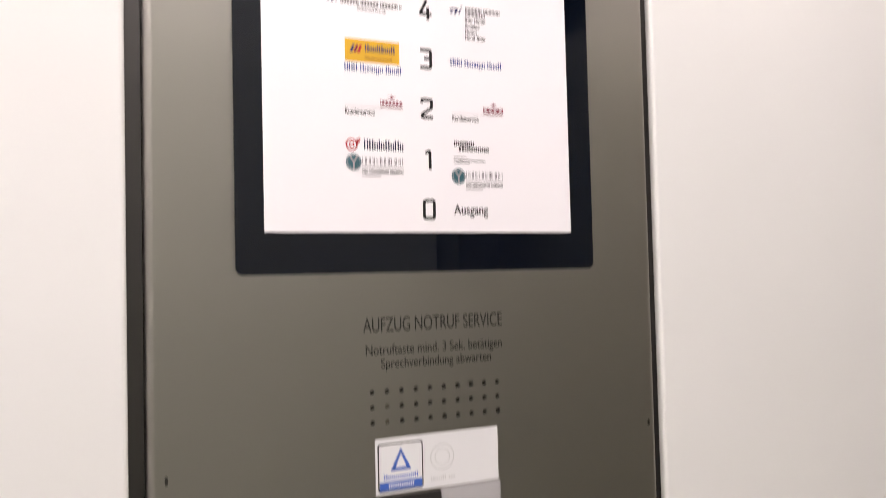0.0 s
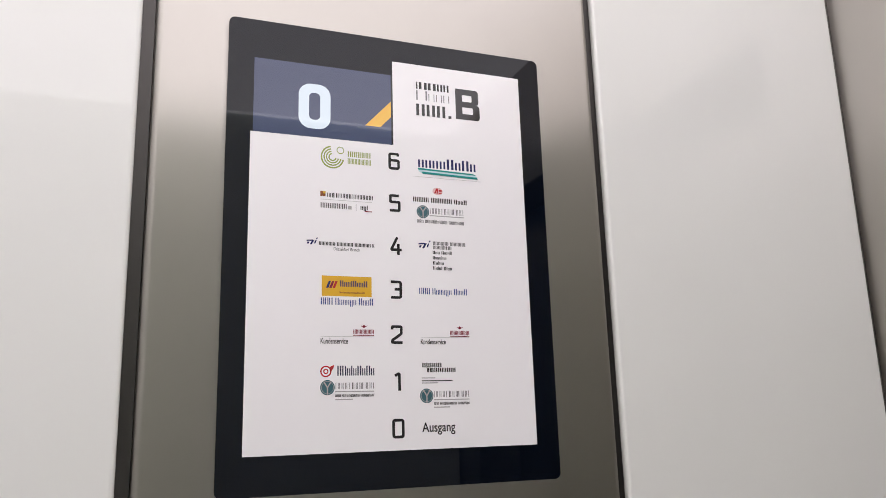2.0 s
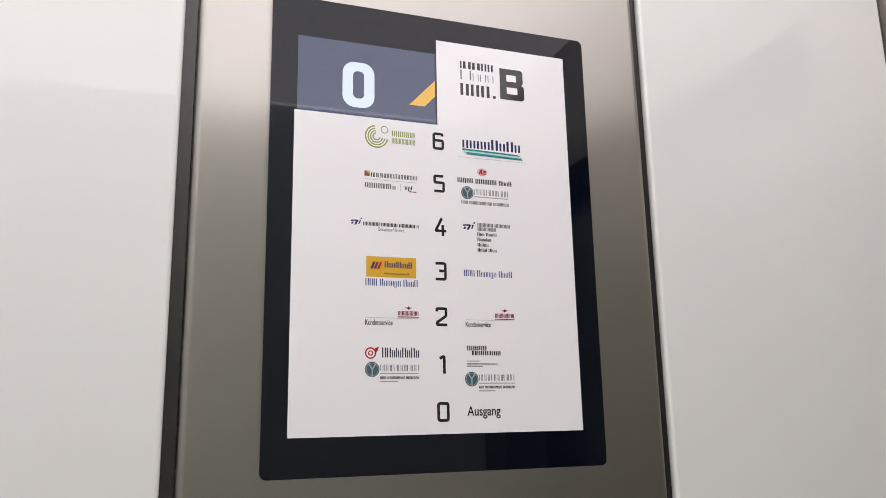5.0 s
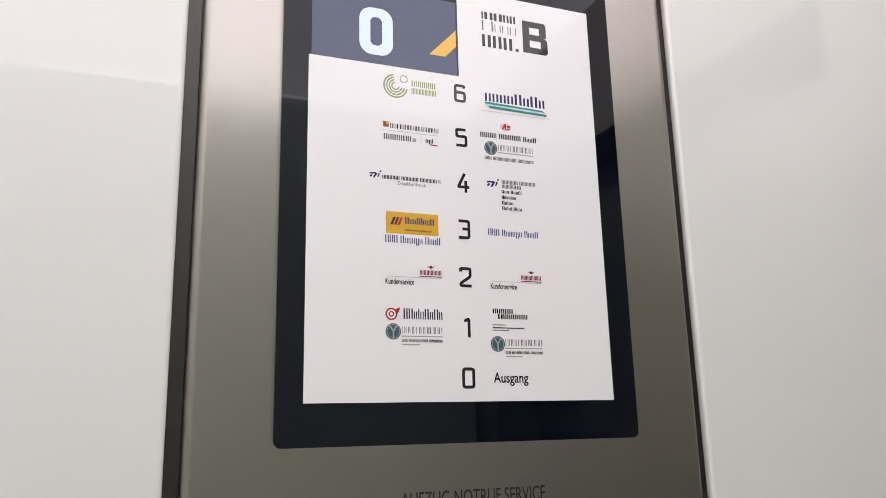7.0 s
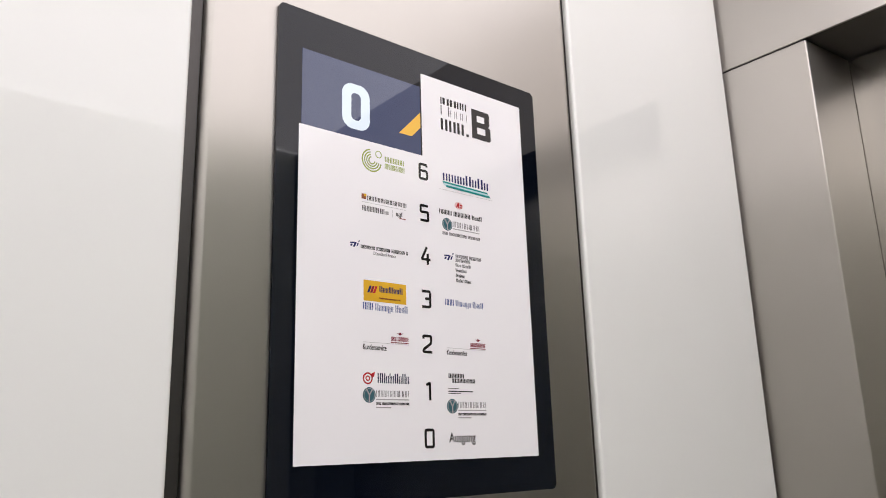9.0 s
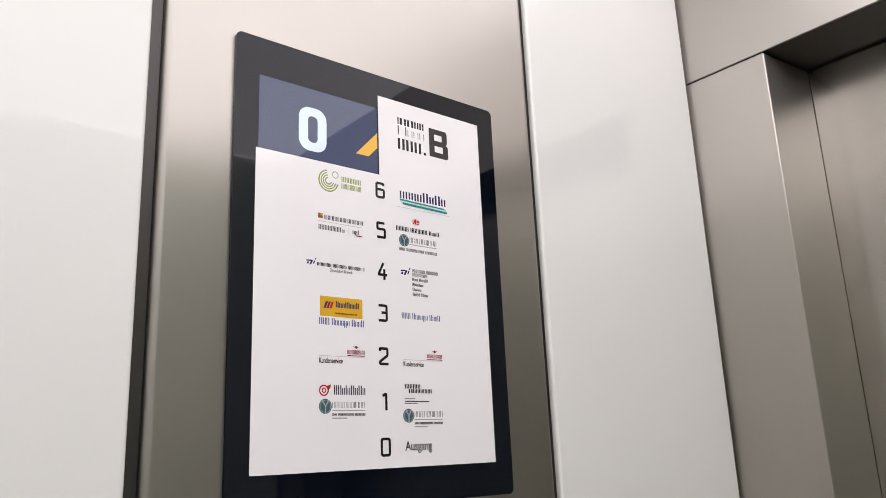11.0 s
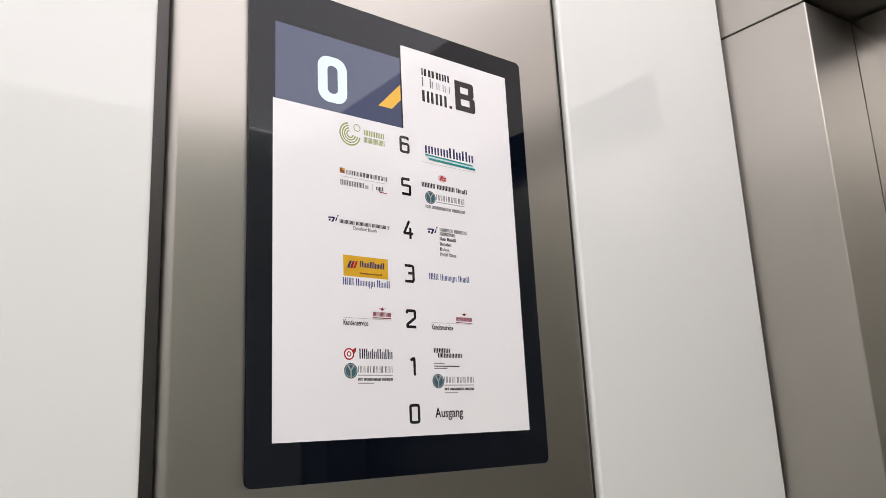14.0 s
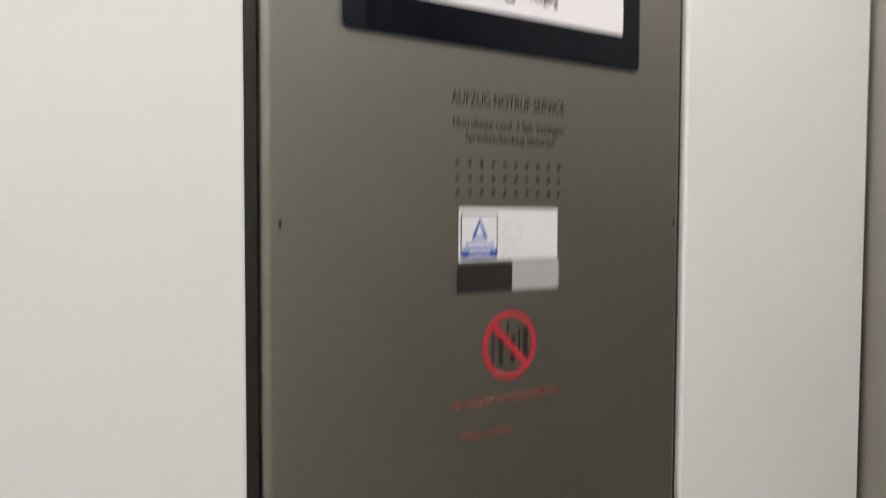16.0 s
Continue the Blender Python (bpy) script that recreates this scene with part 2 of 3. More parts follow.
def letter_bars(name, pattern, x0, x1, z0, z1, material, parent, y_front, y_back, label="", stroke=0.36):
    """A line of writing as plain upright bars, two per letter: U tall, x low, p with a tail, i thin, W wide, space. stroke 0.5: one solid bar."""
    width = {"U": 1.0, "x": 0.86, "p": 0.86, "i": 0.42, " ": 0.5, "W": 1.4}
    total = sum(width[c] for c in pattern)
    bm, at, unit, high = bmesh.new(), x0, (x1 - x0) / total, z1 - z0
    for k, c in enumerate(pattern):
        w = width[c] * unit
        if c != " ":
            top = z1 if c in "UiW" else z0 + high * 0.74
            low = z0 - high * 0.25 if c == "p" else z0
            a, b = at + 0.1 * unit, at + w - 0.1 * unit
            if c == "i" or stroke >= 0.5:
                add_prism(bm, rect(a, b, low, top), y_front, y_back)
            else:
                h = stroke * (b - a)
                add_prism(bm, rect(a, a + h, low, top), y_front, y_back)
                add_prism(bm, rect(b - h, b, low, top), y_front, y_back)
        at += w
    return tagged(part(name, bm, material, parent, label), kind="stuff")


MM = 0.001


# ---- setting: the cabin shell ----
def shell():
    tagged(link("floor", box_bm(REAR_X - 0.05, DOOR_X + 0.1, BACK_Y - 0.09, 0.10, -0.05, 0.0), FLOOR_STONE),
           "pale beige speckled stone floor of the lift cabin", "floor", kind="structure")
    tagged(link("wall_north", box_bm(REAR_X - 0.05, DOOR_X + 0.1, 0.045, 0.10, 0.0, CEIL_Z + 0.15), WALL_CORE),
           "sheet steel cabin wall behind the glass panels", "wall", kind="structure")
    tagged(link("wall_south", box_bm(REAR_X - 0.05, DOOR_X + 0.1, BACK_Y - 0.09, BACK_Y - 0.04, 0.0, CEIL_Z + 0.15), WALL_CORE),
           "sheet steel cabin wall behind the facing glass", "wall", kind="structure")
    tagged(link("wall_west", box_bm(REAR_X - 0.05, REAR_X, BACK_Y - 0.04, 0.045, 0.0, CEIL_Z + 0.15), WALL_WHITE),
           "plain white rear wall of the lift cabin", "wall", kind="structure")
    tagged(link("ceiling", box_bm(REAR_X, DOOR_X + 0.1, BACK_Y - 0.04, 0.045, CEIL_Z + 0.03, CEIL_Z + 0.08), CEILING_MAT),
           "white painted cabin ceiling", "ceiling", kind="structure")
    light = thing("ceiling_light", "large white luminous ceiling panel with a brighter rim", "ceiling light")
    part("diffuser", box_bm(REAR_X + 0.02, FRONT_X - 0.006, BACK_Y + 0.020, -0.072, CEIL_Z, CEIL_Z + 0.02, 0.002), CEILING_LIGHT, light)
    # unseen strip, added unlit so that the wall top gets less light
    part("unlit_border", box_bm(REAR_X + 0.02, FRONT_X - 0.006, -0.068, -0.02, CEIL_Z, CEIL_Z + 0.02, 0.002), CEILING_MAT, light, "unseen unlit white strip added to soften light on the wall top")
    part("edge_strip", box_bm(REAR_X + 0.02, FRONT_X - 0.006, BACK_Y + 0.004, BACK_Y + 0.016, CEIL_Z, CEIL_Z + 0.02, 0.002), CEILING_STRIP, light,
         "bright strip along the panel's edge")


def glass_panel(name, x0, x1, label, face=GLASS_Y, way=1, coat=None):
    """A pane with a polished edge; way 1: it faces -y, -1: it faces +y."""
    def depth(a, b):
        return sorted((face + way * a, face + way * b))
    e = thing(name, label, "wall panel", "glass wall panels", "structure")
    pane = link("pane", box_bm(x0, x1, *depth(0, 0.012), 0.02, CEIL_Z + 0.03, 0.0046, 5), [coat or GLASS_WHITE, GLASS_EDGE], e)
    for p in pane.data.polygons:
        if abs(p.normal.y) < 0.9 and p.area < 0.2:
            p.material_index = 1
    part("backing_rail", box_bm(x0 + 0.03, x1 - 0.03, *depth(0.012, 0.040), 0.05, CEIL_Z - 0.02), WALL_CORE, e, "dark steel rail behind the glass")
    return e


def front_wall():
    e = thing("wall_east", "brushed stainless steel front wall round the lift door", "wall", kind="structure")
    # header above the joint, jamb sheets, return of the recess
    part("header_panel", box_bm(FRONT_X, FRONT_X + 0.004, BACK_Y - 0.03, 0.040, HEAD_Z + 0.0010, CEIL_Z + 0.03, 0.0008), STEEL_FRONT, e)
    # underside of the header, its shade painted in as darker steel
    part("header_soffit", box_bm(FRONT_X + 0.004, DOOR_X + 0.02, BACK_Y - 0.03, 0.040, HEAD_Z + 0.0012, HEAD_Z + 0.02), STEEL_SHADED, e)
    jamb = box_bm(FRONT_X, DOOR_X - 0.0012, JAMB_Y, 0.040, 0.0, HEAD_Z - 0.0016)
    for v in jamb.verts:
        if v.co.x > FRONT_X + 0.05 and v.co.y < 0:
            v.co.y -= 0.010
    bmesh.ops.bevel(jamb, geom=list(jamb.edges), offset=0.0022, segments=3, profile=0.5, affect="EDGES")
    part("jamb_panel", jamb, STEEL_FRONT, e)
    part("jamb_panel", box_bm(FRONT_X, DOOR_X - 0.0012, BACK_Y - 0.03, BACK_Y - JAMB_Y, 0.0, HEAD_Z - 0.0016, 0.0022, 3), STEEL_FRONT, e)
    part("joint_filler", box_bm(FRONT_X + 0.002, DOOR_X - 0.006, JAMB_Y + 0.004, 0.028, HEAD_Z - 0.0016, HEAD_Z + 0.0010), GAP_SHEET, e, "dark open joint")
    # dark strip added for the shade in the open corner gap
    part("corner_shade_strip", box_bm(GLASS_END + 0.001, FRONT_X - 0.0004, 0.009, 0.040, 0.0, CEIL_Z), STEEL_SHADED, e, "dark strip standing in for the shade in the corner gap")
    d = thing("door_1", "closed two-leaf brushed steel lift door in its recess", "door", kind="structure")
    mid = BACK_Y / 2
    part("leaf", box_bm(DOOR_X, DOOR_X + 0.03, mid + 0.002, -0.05, 0.004, HEAD_Z - 0.002, 0.0012), STEEL_DARK, d)
    part("leaf", box_bm(DOOR_X, DOOR_X + 0.03, BACK_Y + 0.05, mid - 0.002, 0.004, HEAD_Z - 0.002, 0.0012), STEEL_DARK, d)
    part("sill", box_bm(FRONT_X + 0.01, DOOR_X + 0.03, BACK_Y - JAMB_Y, JAMB_Y, 0.0, 0.003), STEEL_DARK, d, "grooved metal sill")


shell()
glass_panel("wall_panel_1", REAR_X, -0.2595, "white back-painted glass wall panel with polished edge")
glass_panel("wall_panel_2", 0.2624, GLASS_END, "narrow white back-painted glass panel beside the door wall")
glass_panel("wall_panel_3", REAR_X, GLASS_END, "wide pale grey back-painted glass wall panel facing the display", BACK_Y, -1, GLASS_GREY)
front_wall()

# ---- the steel column ----
HOLE_X0, HOLE_X1, HOLE_Z0, HOLE_Z1 = -0.0592, 0.0658, 1.2870, 1.3140


def column():
    e = thing("operating_column", "brushed stainless steel lift operating column, floor to ceiling", "control panel")
    r, zt, zb = 0.0075, CEIL_Z + 0.03, 0.0
    px, pz = (HOLE_X1 - HOLE_X0) / 9, (HOLE_Z1 - HOLE_Z0) / 2
    bm = bmesh.new()
    # rounded long edges: a swept profile, open at the face where the perforated patch sits
    gx0, gx1 = HOLE_X0 - px / 2, HOLE_X1 + px / 2
    gz0, gz1 = HOLE_Z0 - pz / 2, HOLE_Z1 + pz / 2
    prof = [(COL_X0 + r - r * math.cos(radians(a)), STEEL_Y + r - r * math.sin(radians(a))) for a in range(0, 91, 3)]
    left = [(COL_X0, 0.044)] + prof
    right = [(COL_X0 + COL_X1 - x, y) for x, y in reversed(left)]
    for chain in (left, right):
        lo = [bm.verts.new((x, y, zb)) for x, y in chain]
        hi = [bm.verts.new((x, y, zt)) for x, y in chain]
        for i in range(len(chain) - 1):
            f = bm.faces.new((lo[i], lo[i + 1], hi[i + 1], hi[i]))
            f.smooth, f.material_index = False, 1

    def quad(x0, x1, z0, z1):
        bm.faces.new([bm.verts.new((x, STEEL_Y, z)) for x, z in rect(x0, x1, z0, z1)])
    fx0, fx1 = COL_X0 + r, COL_X1 - r
    quad(fx0, fx1, zb, gz0)
    quad(fx0, fx1, gz1, zt)
    quad(fx0, gx0, gz0, gz1)
    quad(gx1, fx1, gz0, gz1)
    hr = 0.0024
    for i in range(10):
        for j in range(3):
            cx, cz = HOLE_X0 + i * px, HOLE_Z0 + j * pz
            k = 16
            ring, rim, deep = [], [], []
            for a in range(k):
                t = 2 * math.pi * a / k
                c, s = math.cos(t), math.sin(t)
                q = 1 / max(abs(c), abs(s))
                ring.append(bm.verts.new((cx + px / 2 * c * q, STEEL_Y, cz + pz / 2 * s * q)))
                rim.append(bm.verts.new((cx + hr * c, STEEL_Y, cz + hr * s)))
                deep.append(bm.verts.new((cx + hr * c, STEEL_Y + 0.002, cz + hr * s)))
            for a in range(k):
                b = (a + 1) % k
                bm.faces.new((ring[a], ring[b], rim[b], rim[a]))
                bm.faces.new((rim[a], rim[b], deep[b], deep[a]))
    bmesh.ops.remove_doubles(bm, verts=bm.verts, dist=1e-6)
    part("faceplate", bm, [STEEL, STEEL_EDGE], e)
    for i in range(10):
        for j in range(3):
            cx, cz = HOLE_X0 + i * px, HOLE_Z0 + j * pz
            part("speaker_hole", prism(disc(cx, cz, hr * 1.02, 16), STEEL_Y + 0.0019, STEEL_Y + 0.004), HOLE_DUSTY if i == 1 and j < 2 else HOLE_DARK, e,
                 "speaker hole clogged with dust" if i == 1 and j < 2 else "round dark speaker hole")
    part("gap_sheet", box_bm(COL_X0 - 0.030, COL_X0 - 0.0005, 0.0125, 0.0445, 0.0, zt), GAP_SHEET, e, "dark sheet in the joint beside the column")
    part("gap_sheet", box_bm(COL_X1 + 0.0005, COL_X1 + 0.030, 0.0125, 0.0445, 0.0, zt), GAP_SHEET, e, "dark sheet in the joint beside the column")
    yf, yb = STEEL_Y - 0.0003, STEEL_Y + 0.001
    lettering("engraved_heading", "AUFZUG NOTRUF SERVICE", -0.0665, 0.0725, 1.3672, 1.3800, yf, yb, ENGRAVED, e)
    lettering("engraved_line", "Notruftaste mind. 3 Sek. bet\u00e4tigen", -0.0645, 0.0717, 1.3440, 1.3558, yf, yb, ENGRAVED, e)
    lettering("engraved_line", "Sprechverbindung abwarten", -0.0505, 0.0598, 1.3320, 1.3432, yf, yb, ENGRAVED, e)
    for x, z in ((-0.232, 1.2585), (0.2425, 1.2585)):
        part("locking_slot", prism(rounded(x - 0.0012, x + 0.0012, z - 0.0035, z + 0.0035, 0.0011, 3), yf, yb), HOLE_DARK, e, "small dark locking slot")
    return e


column()

# ---- the directory display on the column ----
FACE, BACK = 0.0, STEEL_Y
PRINT = -0.0004      # face of the white print
INK0, INK1 = -0.0006, -0.0002


def zed(v):
    """Height on the printed directory, from its own millimetre scale."""
    return 1.4770 + (v - 1476.6) * 1.0145 * MM


def ex(v):
    return (v - 0.4) * MM


def words(parent, name, body, x0, x1, z0, z1, mat, bold=0.0, label=""):
    return lettering(name, body, ex(x0), ex(x1), zed(z0), zed(z1), INK0, INK1, mat, parent, bold, label)


def bars(parent, name, pattern, x0, x1, z0, z1, mat, label="", stroke=0.36):
    return letter_bars(name, pattern, ex(x0), ex(x1), zed(z0), zed(z1), mat, parent, INK0, INK1, label, stroke)


def shape(parent, name, outline, mat, label="", lift=0.0):
    return part(name, prism([(ex(x), zed(z)) for x, z in outline], INK0 - lift, INK1), mat, parent, label)


def line(parent, x0, x1, z, thick, mat):
    return shape(parent, "rule_line", rect(x0, x1, z - thick / 2, z + thick / 2), mat)


def ring_logo(parent, name, cx, cz, radii, a0, a1, mat, label=""):
    bm = bmesh.new()
    for r0, r1 in radii:
        arc_band(bm, ex(cx), zed(cz), r0 * MM, r1 * MM, a0, a1, INK0, INK1, 24)
    return part(name, bm, mat, parent, label)


DIGITS = {
    "0": (True, [[(1.3, 1.3), (11.3, 1.3), (11.3, 17.3), (1.3, 17.3)]]),
    "1": (False, [[(3.6, 14.6), (8.2, 17.2), (8.2, 0.0)]]),
    "2": (False, [[(1.3, 14.4), (1.3, 17.3), (11.0, 17.3), (11.0, 10.2), (1.3, 3.6), (1.3, 1.3), (12.2, 1.3)]]),
    "3": (False, [[(0.8, 17.3), (11.2, 17.3), (11.2, 1.3), (0.6, 1.3)], [(4.6, 9.7), (9.9, 9.7)]]),
    "4": (False, [[(8.4, 18.6), (1.6, 5.4), (13.0, 5.4)], [(9.4, 11.6), (9.4, 6.7)], [(9.4, 4.1), (9.4, 0.0)]]),
    "5": (False, [[(11.0, 17.3), (1.5, 17.3), (1.5, 10.4), (11.2, 10.4), (11.2, 1.3), (0.8, 1.3)]]),
    "6": (False, [[(10.6, 14.9), (10.6, 17.3), (1.3, 17.3), (1.3, 1.3), (11.2, 1.3), (11.2, 10.2), (2.6, 10.2)]]),
}


def floor_number(parent, digit, cx, cz):
    """A digit of even strokes with rounded corners."""
    closed, runs = DIGITS[digit]
    bm = bmesh.new()
    for run in runs:
        stroke_bm(bm, [(ex(cx - 6.3 + x), zed(cz - 9.3 + z)) for x, z in run], 2.8 * MM, (1.1 if digit in "245" else 2.0) * MM, closed, INK0, INK1)
    return part("floor_number", bm, INK_BLACK, parent)


def round_logo(parent, cx, cz, r):
    """Petrol disc with a pale forked line."""
    d = shape(parent, "tenant_logo", disc(cx, cz, r, 28), INK_PETROL, "round petrol logo with a pale fork")
    bm = bmesh.new()
    for a in (90 + 33, 90 - 33, 270):
        t = radians(a)
        c, s = math.cos(t), math.sin(t)
        w = r * 0.085
        pts = [(cx - s * w, cz + c * w), (cx + s * w, cz - c * w), (cx + r * 0.96 * c + s * w, cz + r * 0.96 * s - c * w), (cx + r * 0.96 * c - s * w, cz + r * 0.96 * s + c * w)]
        add_prism(bm, [(ex(x), zed(z)) for x, z in pts], INK0 - 0.0003, INK0)
    bm2 = arc_band(bm, ex(cx), zed(cz), r * 0.80 * MM, r * 0.86 * MM, 0, 360, INK0 - 0.0002, INK0, 24)
    part("fork", bm2, INK_PALE, d)


def fleck_logo(parent, x, z, s):
    """Small slanted navy mark of four strokes."""
    d = shape(parent, "tenant_logo", [(x + 0.30 * s, z), (x + 0.48 * s, z), (x + 0.72 * s, z + 0.42 * s), (x + 0.54 * s, z + 0.42 * s)], INK_NAVY, "small slanted navy logo")
    bm = bmesh.new()
    for pts in (((0.0, 0.30), (0.62, 0.34), (0.60, 0.46), (0.02, 0.42)), ((0.02, 0.06), (0.20, 0.06), (0.28, 0.24), (0.10, 0.24)),
                ((0.68, 0.10), (0.80, 0.10), (0.94, 0.42), (0.82, 0.42)), ((0.88, 0.52), (1.0, 0.52), (1.05, 0.66), (0.93, 0.66))):
        add_prism(bm, [(ex(x + a * s), zed(z + b * s)) for a, b in pts], INK0, INK1)
    part("stroke", bm, INK_NAVY, d)


def display():
    e = thing("directory_display", "black glass floor directory with navy screen and white print", "display")
    part("bezel_glass", prism(rounded(-0.1763, 0.1770, 1.4200, 1.8965, 0.0065, 6), FACE, FACE + 0.0030), BLACK_GLASS, e, "glossy black glass plate")
    part("edge_frame", prism(rounded(-0.1757, 0.1764, 1.4206, 1.8959, 0.006, 6), FACE + 0.0030, BACK), EDGE_METAL, e, "thin dark metal edge")
    # screen in the upper corner
    scr = part("screen", prism(rect(-0.1502, -0.0045, 1.7680, 1.8540), FACE - 0.0003, FACE + 0.002), LCD, e, "lit navy screen")
    part("floor_digit", loop_bm(rounded(-0.1045, -0.0710, 1.7828, 1.8322, 0.0125, 8), rounded(-0.0936, -0.0819, 1.7925, 1.8225, 0.0050, 8), -0.0005, 0.0), LCD_WHITE, scr, "large white lit digit zero")
    part("arrow_stroke", prism([(-0.0335, 1.7925), (-0.0165, 1.7925), (-0.0047, 1.8052), (-0.0047, 1.8230)], -0.0005, 0.0), LCD_YELLOW, scr, "slanted yellow lit stroke")
    part("screen_rim", prism(rect(-0.0045, -0.0025, 1.7735, 1.8540), FACE - 0.0002, FACE + 0.002), LCD_LINE, scr)
    # white print, one L-shaped sheet
    sheet = part("directory_sheet", prism([(-0.1526, 1.4560), (0.1510, 1.4560), (0.1510, 1.8705), (-0.0025, 1.8705), (-0.0025, 1.7735), (-0.1526, 1.7735)], PRINT, FACE + 0.0006),
                 PRINT_WHITE, e, "white printed directory under glass")
    # building mark
    bars(sheet, "building_mark", "iWWUU", 24.4, 64.4, 1836.4, 1844.6, INK_BLACK, "bold black word bars", 0.34)
    bars(sheet, "building_mark", "Wxxx", 24.2, 65.0, 1823.6, 1834.8, INK_GREY, "thin grey word bars", 0.12)
    bars(sheet, "building_mark", "UUU", 23.6, 60.0, 1805.8, 1819.1, INK_BLACK, "bold black word bars", 0.34)
    shape(sheet, "building_mark", rect(62.6, 66.0, 1805.8, 1809.0), INK_BLACK)
    # block letter of two stacked frames
    x0, x1, z0, z1 = ex(71.6), ex(100.6), zed(1806.8), zed(1842.6)
    zm, stem, bar = (z0 + z1) / 2, 0.0080, 0.0068
    bm = loop_bm(rounded(x0, x1, z0, zm, 0.0035, 4, 0.0001), rounded(x0 + stem, x1 - stem, z0 + bar, zm - bar / 2, 0.0010, 4, 0.0001), INK0, INK1)
    loop_bm(rounded(x0, x1 - 0.0012, zm, z1, 0.0035, 4, 0.0001), rounded(x0 + stem, x1 - stem - 0.0012, zm + bar / 2, z1 - bar, 0.0010, 4, 0.0001), INK0, INK1, bm)
    part("building_letter", bm, INK_BLACK, sheet, "large bold black block letter")
    # floor numbers in a squared grotesque
    for n, z in (("6", 1750.9), ("5", 1705.2), ("4", 1659.4), ("3", 1614.0), ("2", 1568.4), ("1", 1522.3), ("0", 1476.6)):
        floor_number(sheet, n, -1.6, z)
    # sixth floor
    ring_logo(sheet, "tenant_logo", -68.4, 1749.2, ((3.0, 4.3), (5.6, 6.9), (8.2, 9.5), (10.8, 12.3)), 100, 350, INK_GREEN, "lime logo of open rings")
    ring_logo(sheet, "tenant_logo", -60.0, 1757.2, ((3.2, 4.0),), 0, 360, INK_GREEN, "small lime ring")
    bars(sheet, "tenant_name", "UUUUUU", -52.5, -27.3, 1751.2, 1757.0, INK_GREEN, "", 0.33)
    bars(sheet, "tenant_name", "UUUUUiUUU", -52.5, -26.9, 1743.6, 1749.4, INK_GREEN, "", 0.33)
    bars(sheet, "tenant_name", "xxxxUxUx", 24.6, 93.7, 1747.0, 1758.5, INK_NAVY, "", 0.33)
    shape(sheet, "tenant_logo", [(25.0, 1745.0), (90.0, 1743.2), (94.6, 1741.4), (94.9, 1738.6), (29.8, 1740.2), (26.0, 1742.6)], INK_CYAN, "pale cyan band under the name")
    shape(sheet, "tenant_logo", [(25.0, 1746.0), (89.0, 1744.4), (92.6, 1742.9), (25.4, 1744.2)], INK_TEAL, "teal wave under the name", 0.0003)
    shape(sheet, "tenant_logo", [(29.0, 1742.2), (93.8, 1740.7), (95.0, 1738.6), (30.4, 1740.0)], INK_TEAL, "teal wave under the name", 0.0003)
    shape(sheet, "rule_line", [(20.2, 1736.2), (98.8, 1736.2), (98.8, 1736.5), (20.2, 1736.5)], INK_FAINT)
    # fifth floor
    sq = shape(sheet, "tenant_logo", rect(-81.0, -75.6, 1707.0, 1712.3), INK_BROWN, "small brown square logo")
    part("square_corner", prism([(ex(x), zed(z)) for x, z in rect(-78.2, -75.6, 1709.8, 1712.3)], INK0 - 0.0003, INK0), INK_YELLOW, sq)
    bars(sheet, "tenant_name", "UUWUUUUiUUUUUUU", -74.4, -25.2, 1706.3, 1711.0, INK_BLACK, "", 0.26)
    line(sheet, -80.9, -26.5, 1703.8, 0.4, INK_FAINT)
    bars(sheet, "tenant_name", "UUUUUWU", -80.9, -53.0, 1695.0, 1700.3, INK_GREY)
    shape(sheet, "tenant_logo", rect(-52.0, -48.3, 1695.0, 1698.6), INK_PALE)
    line(sheet, -43.6, -43.2, 1697.6, 7.5, INK_FAINT)
    bars(sheet, "tenant_name", "xpi", -39.2, -30.8, 1695.6, 1700.4, INK_BLACK)
    line(sheet, -34.5, -26.6, 1693.9, 0.9, INK_MAROON)
    oval = shape(sheet, "tenant_logo", [(47.0 + 5.8 * math.cos(a * math.pi / 14), 1721.6 + 4.0 * math.sin(a * math.pi / 14)) for a in range(28)], INK_PINK, "pale pink oval with red strokes")
    bm = bmesh.new()
    for pts in (((42.8, 1719.0), (44.4, 1719.0), (47.2, 1724.6), (45.6, 1724.6)), ((45.8, 1719.0), (47.2, 1719.0), (47.4, 1724.6), (46.2, 1724.6)),
                ((48.0, 1719.0), (51.6, 1719.0), (51.6, 1720.2), (48.2, 1720.2)), ((48.2, 1721.4), (51.8, 1721.4), (51.8, 1723.2), (48.4, 1723.2))):
        add_prism(bm, [(ex(x), zed(z)) for x, z in pts], INK0 - 0.0003, INK0)
    part("stroke", bm, INK_RED, oval)
    bars(sheet, "tenant_name", "UUUUi UUUUUU UxxU", 18.5, 81.0, 1708.6, 1713.8, INK_BLACK)
    round_logo(sheet, 29.7, 1698.0, 7.0)
    bars(sheet, "tenant_name", "UUUU iUUiWUU", 37.4, 76.4, 1696.4, 1702.6, INK_GREY, "", 0.18)
    line(sheet, 37.2, 76.3, 1694.3, 0.9, INK_PALE)
    bars(sheet, "tenant_name", "UUU UUUUUUUUUU UUUUUUU", 22.5, 76.8, 1686.0, 1689.4, INK_GREY)
    # fourth floor
    fleck_logo(sheet, -94.7, 1656.5, 11.0)
    bars(sheet, "tenant_name", "UUUUUU UUUUUU UUUUUU ii", -82.4, -24.4, 1656.4, 1660.0, INK_BLACK)
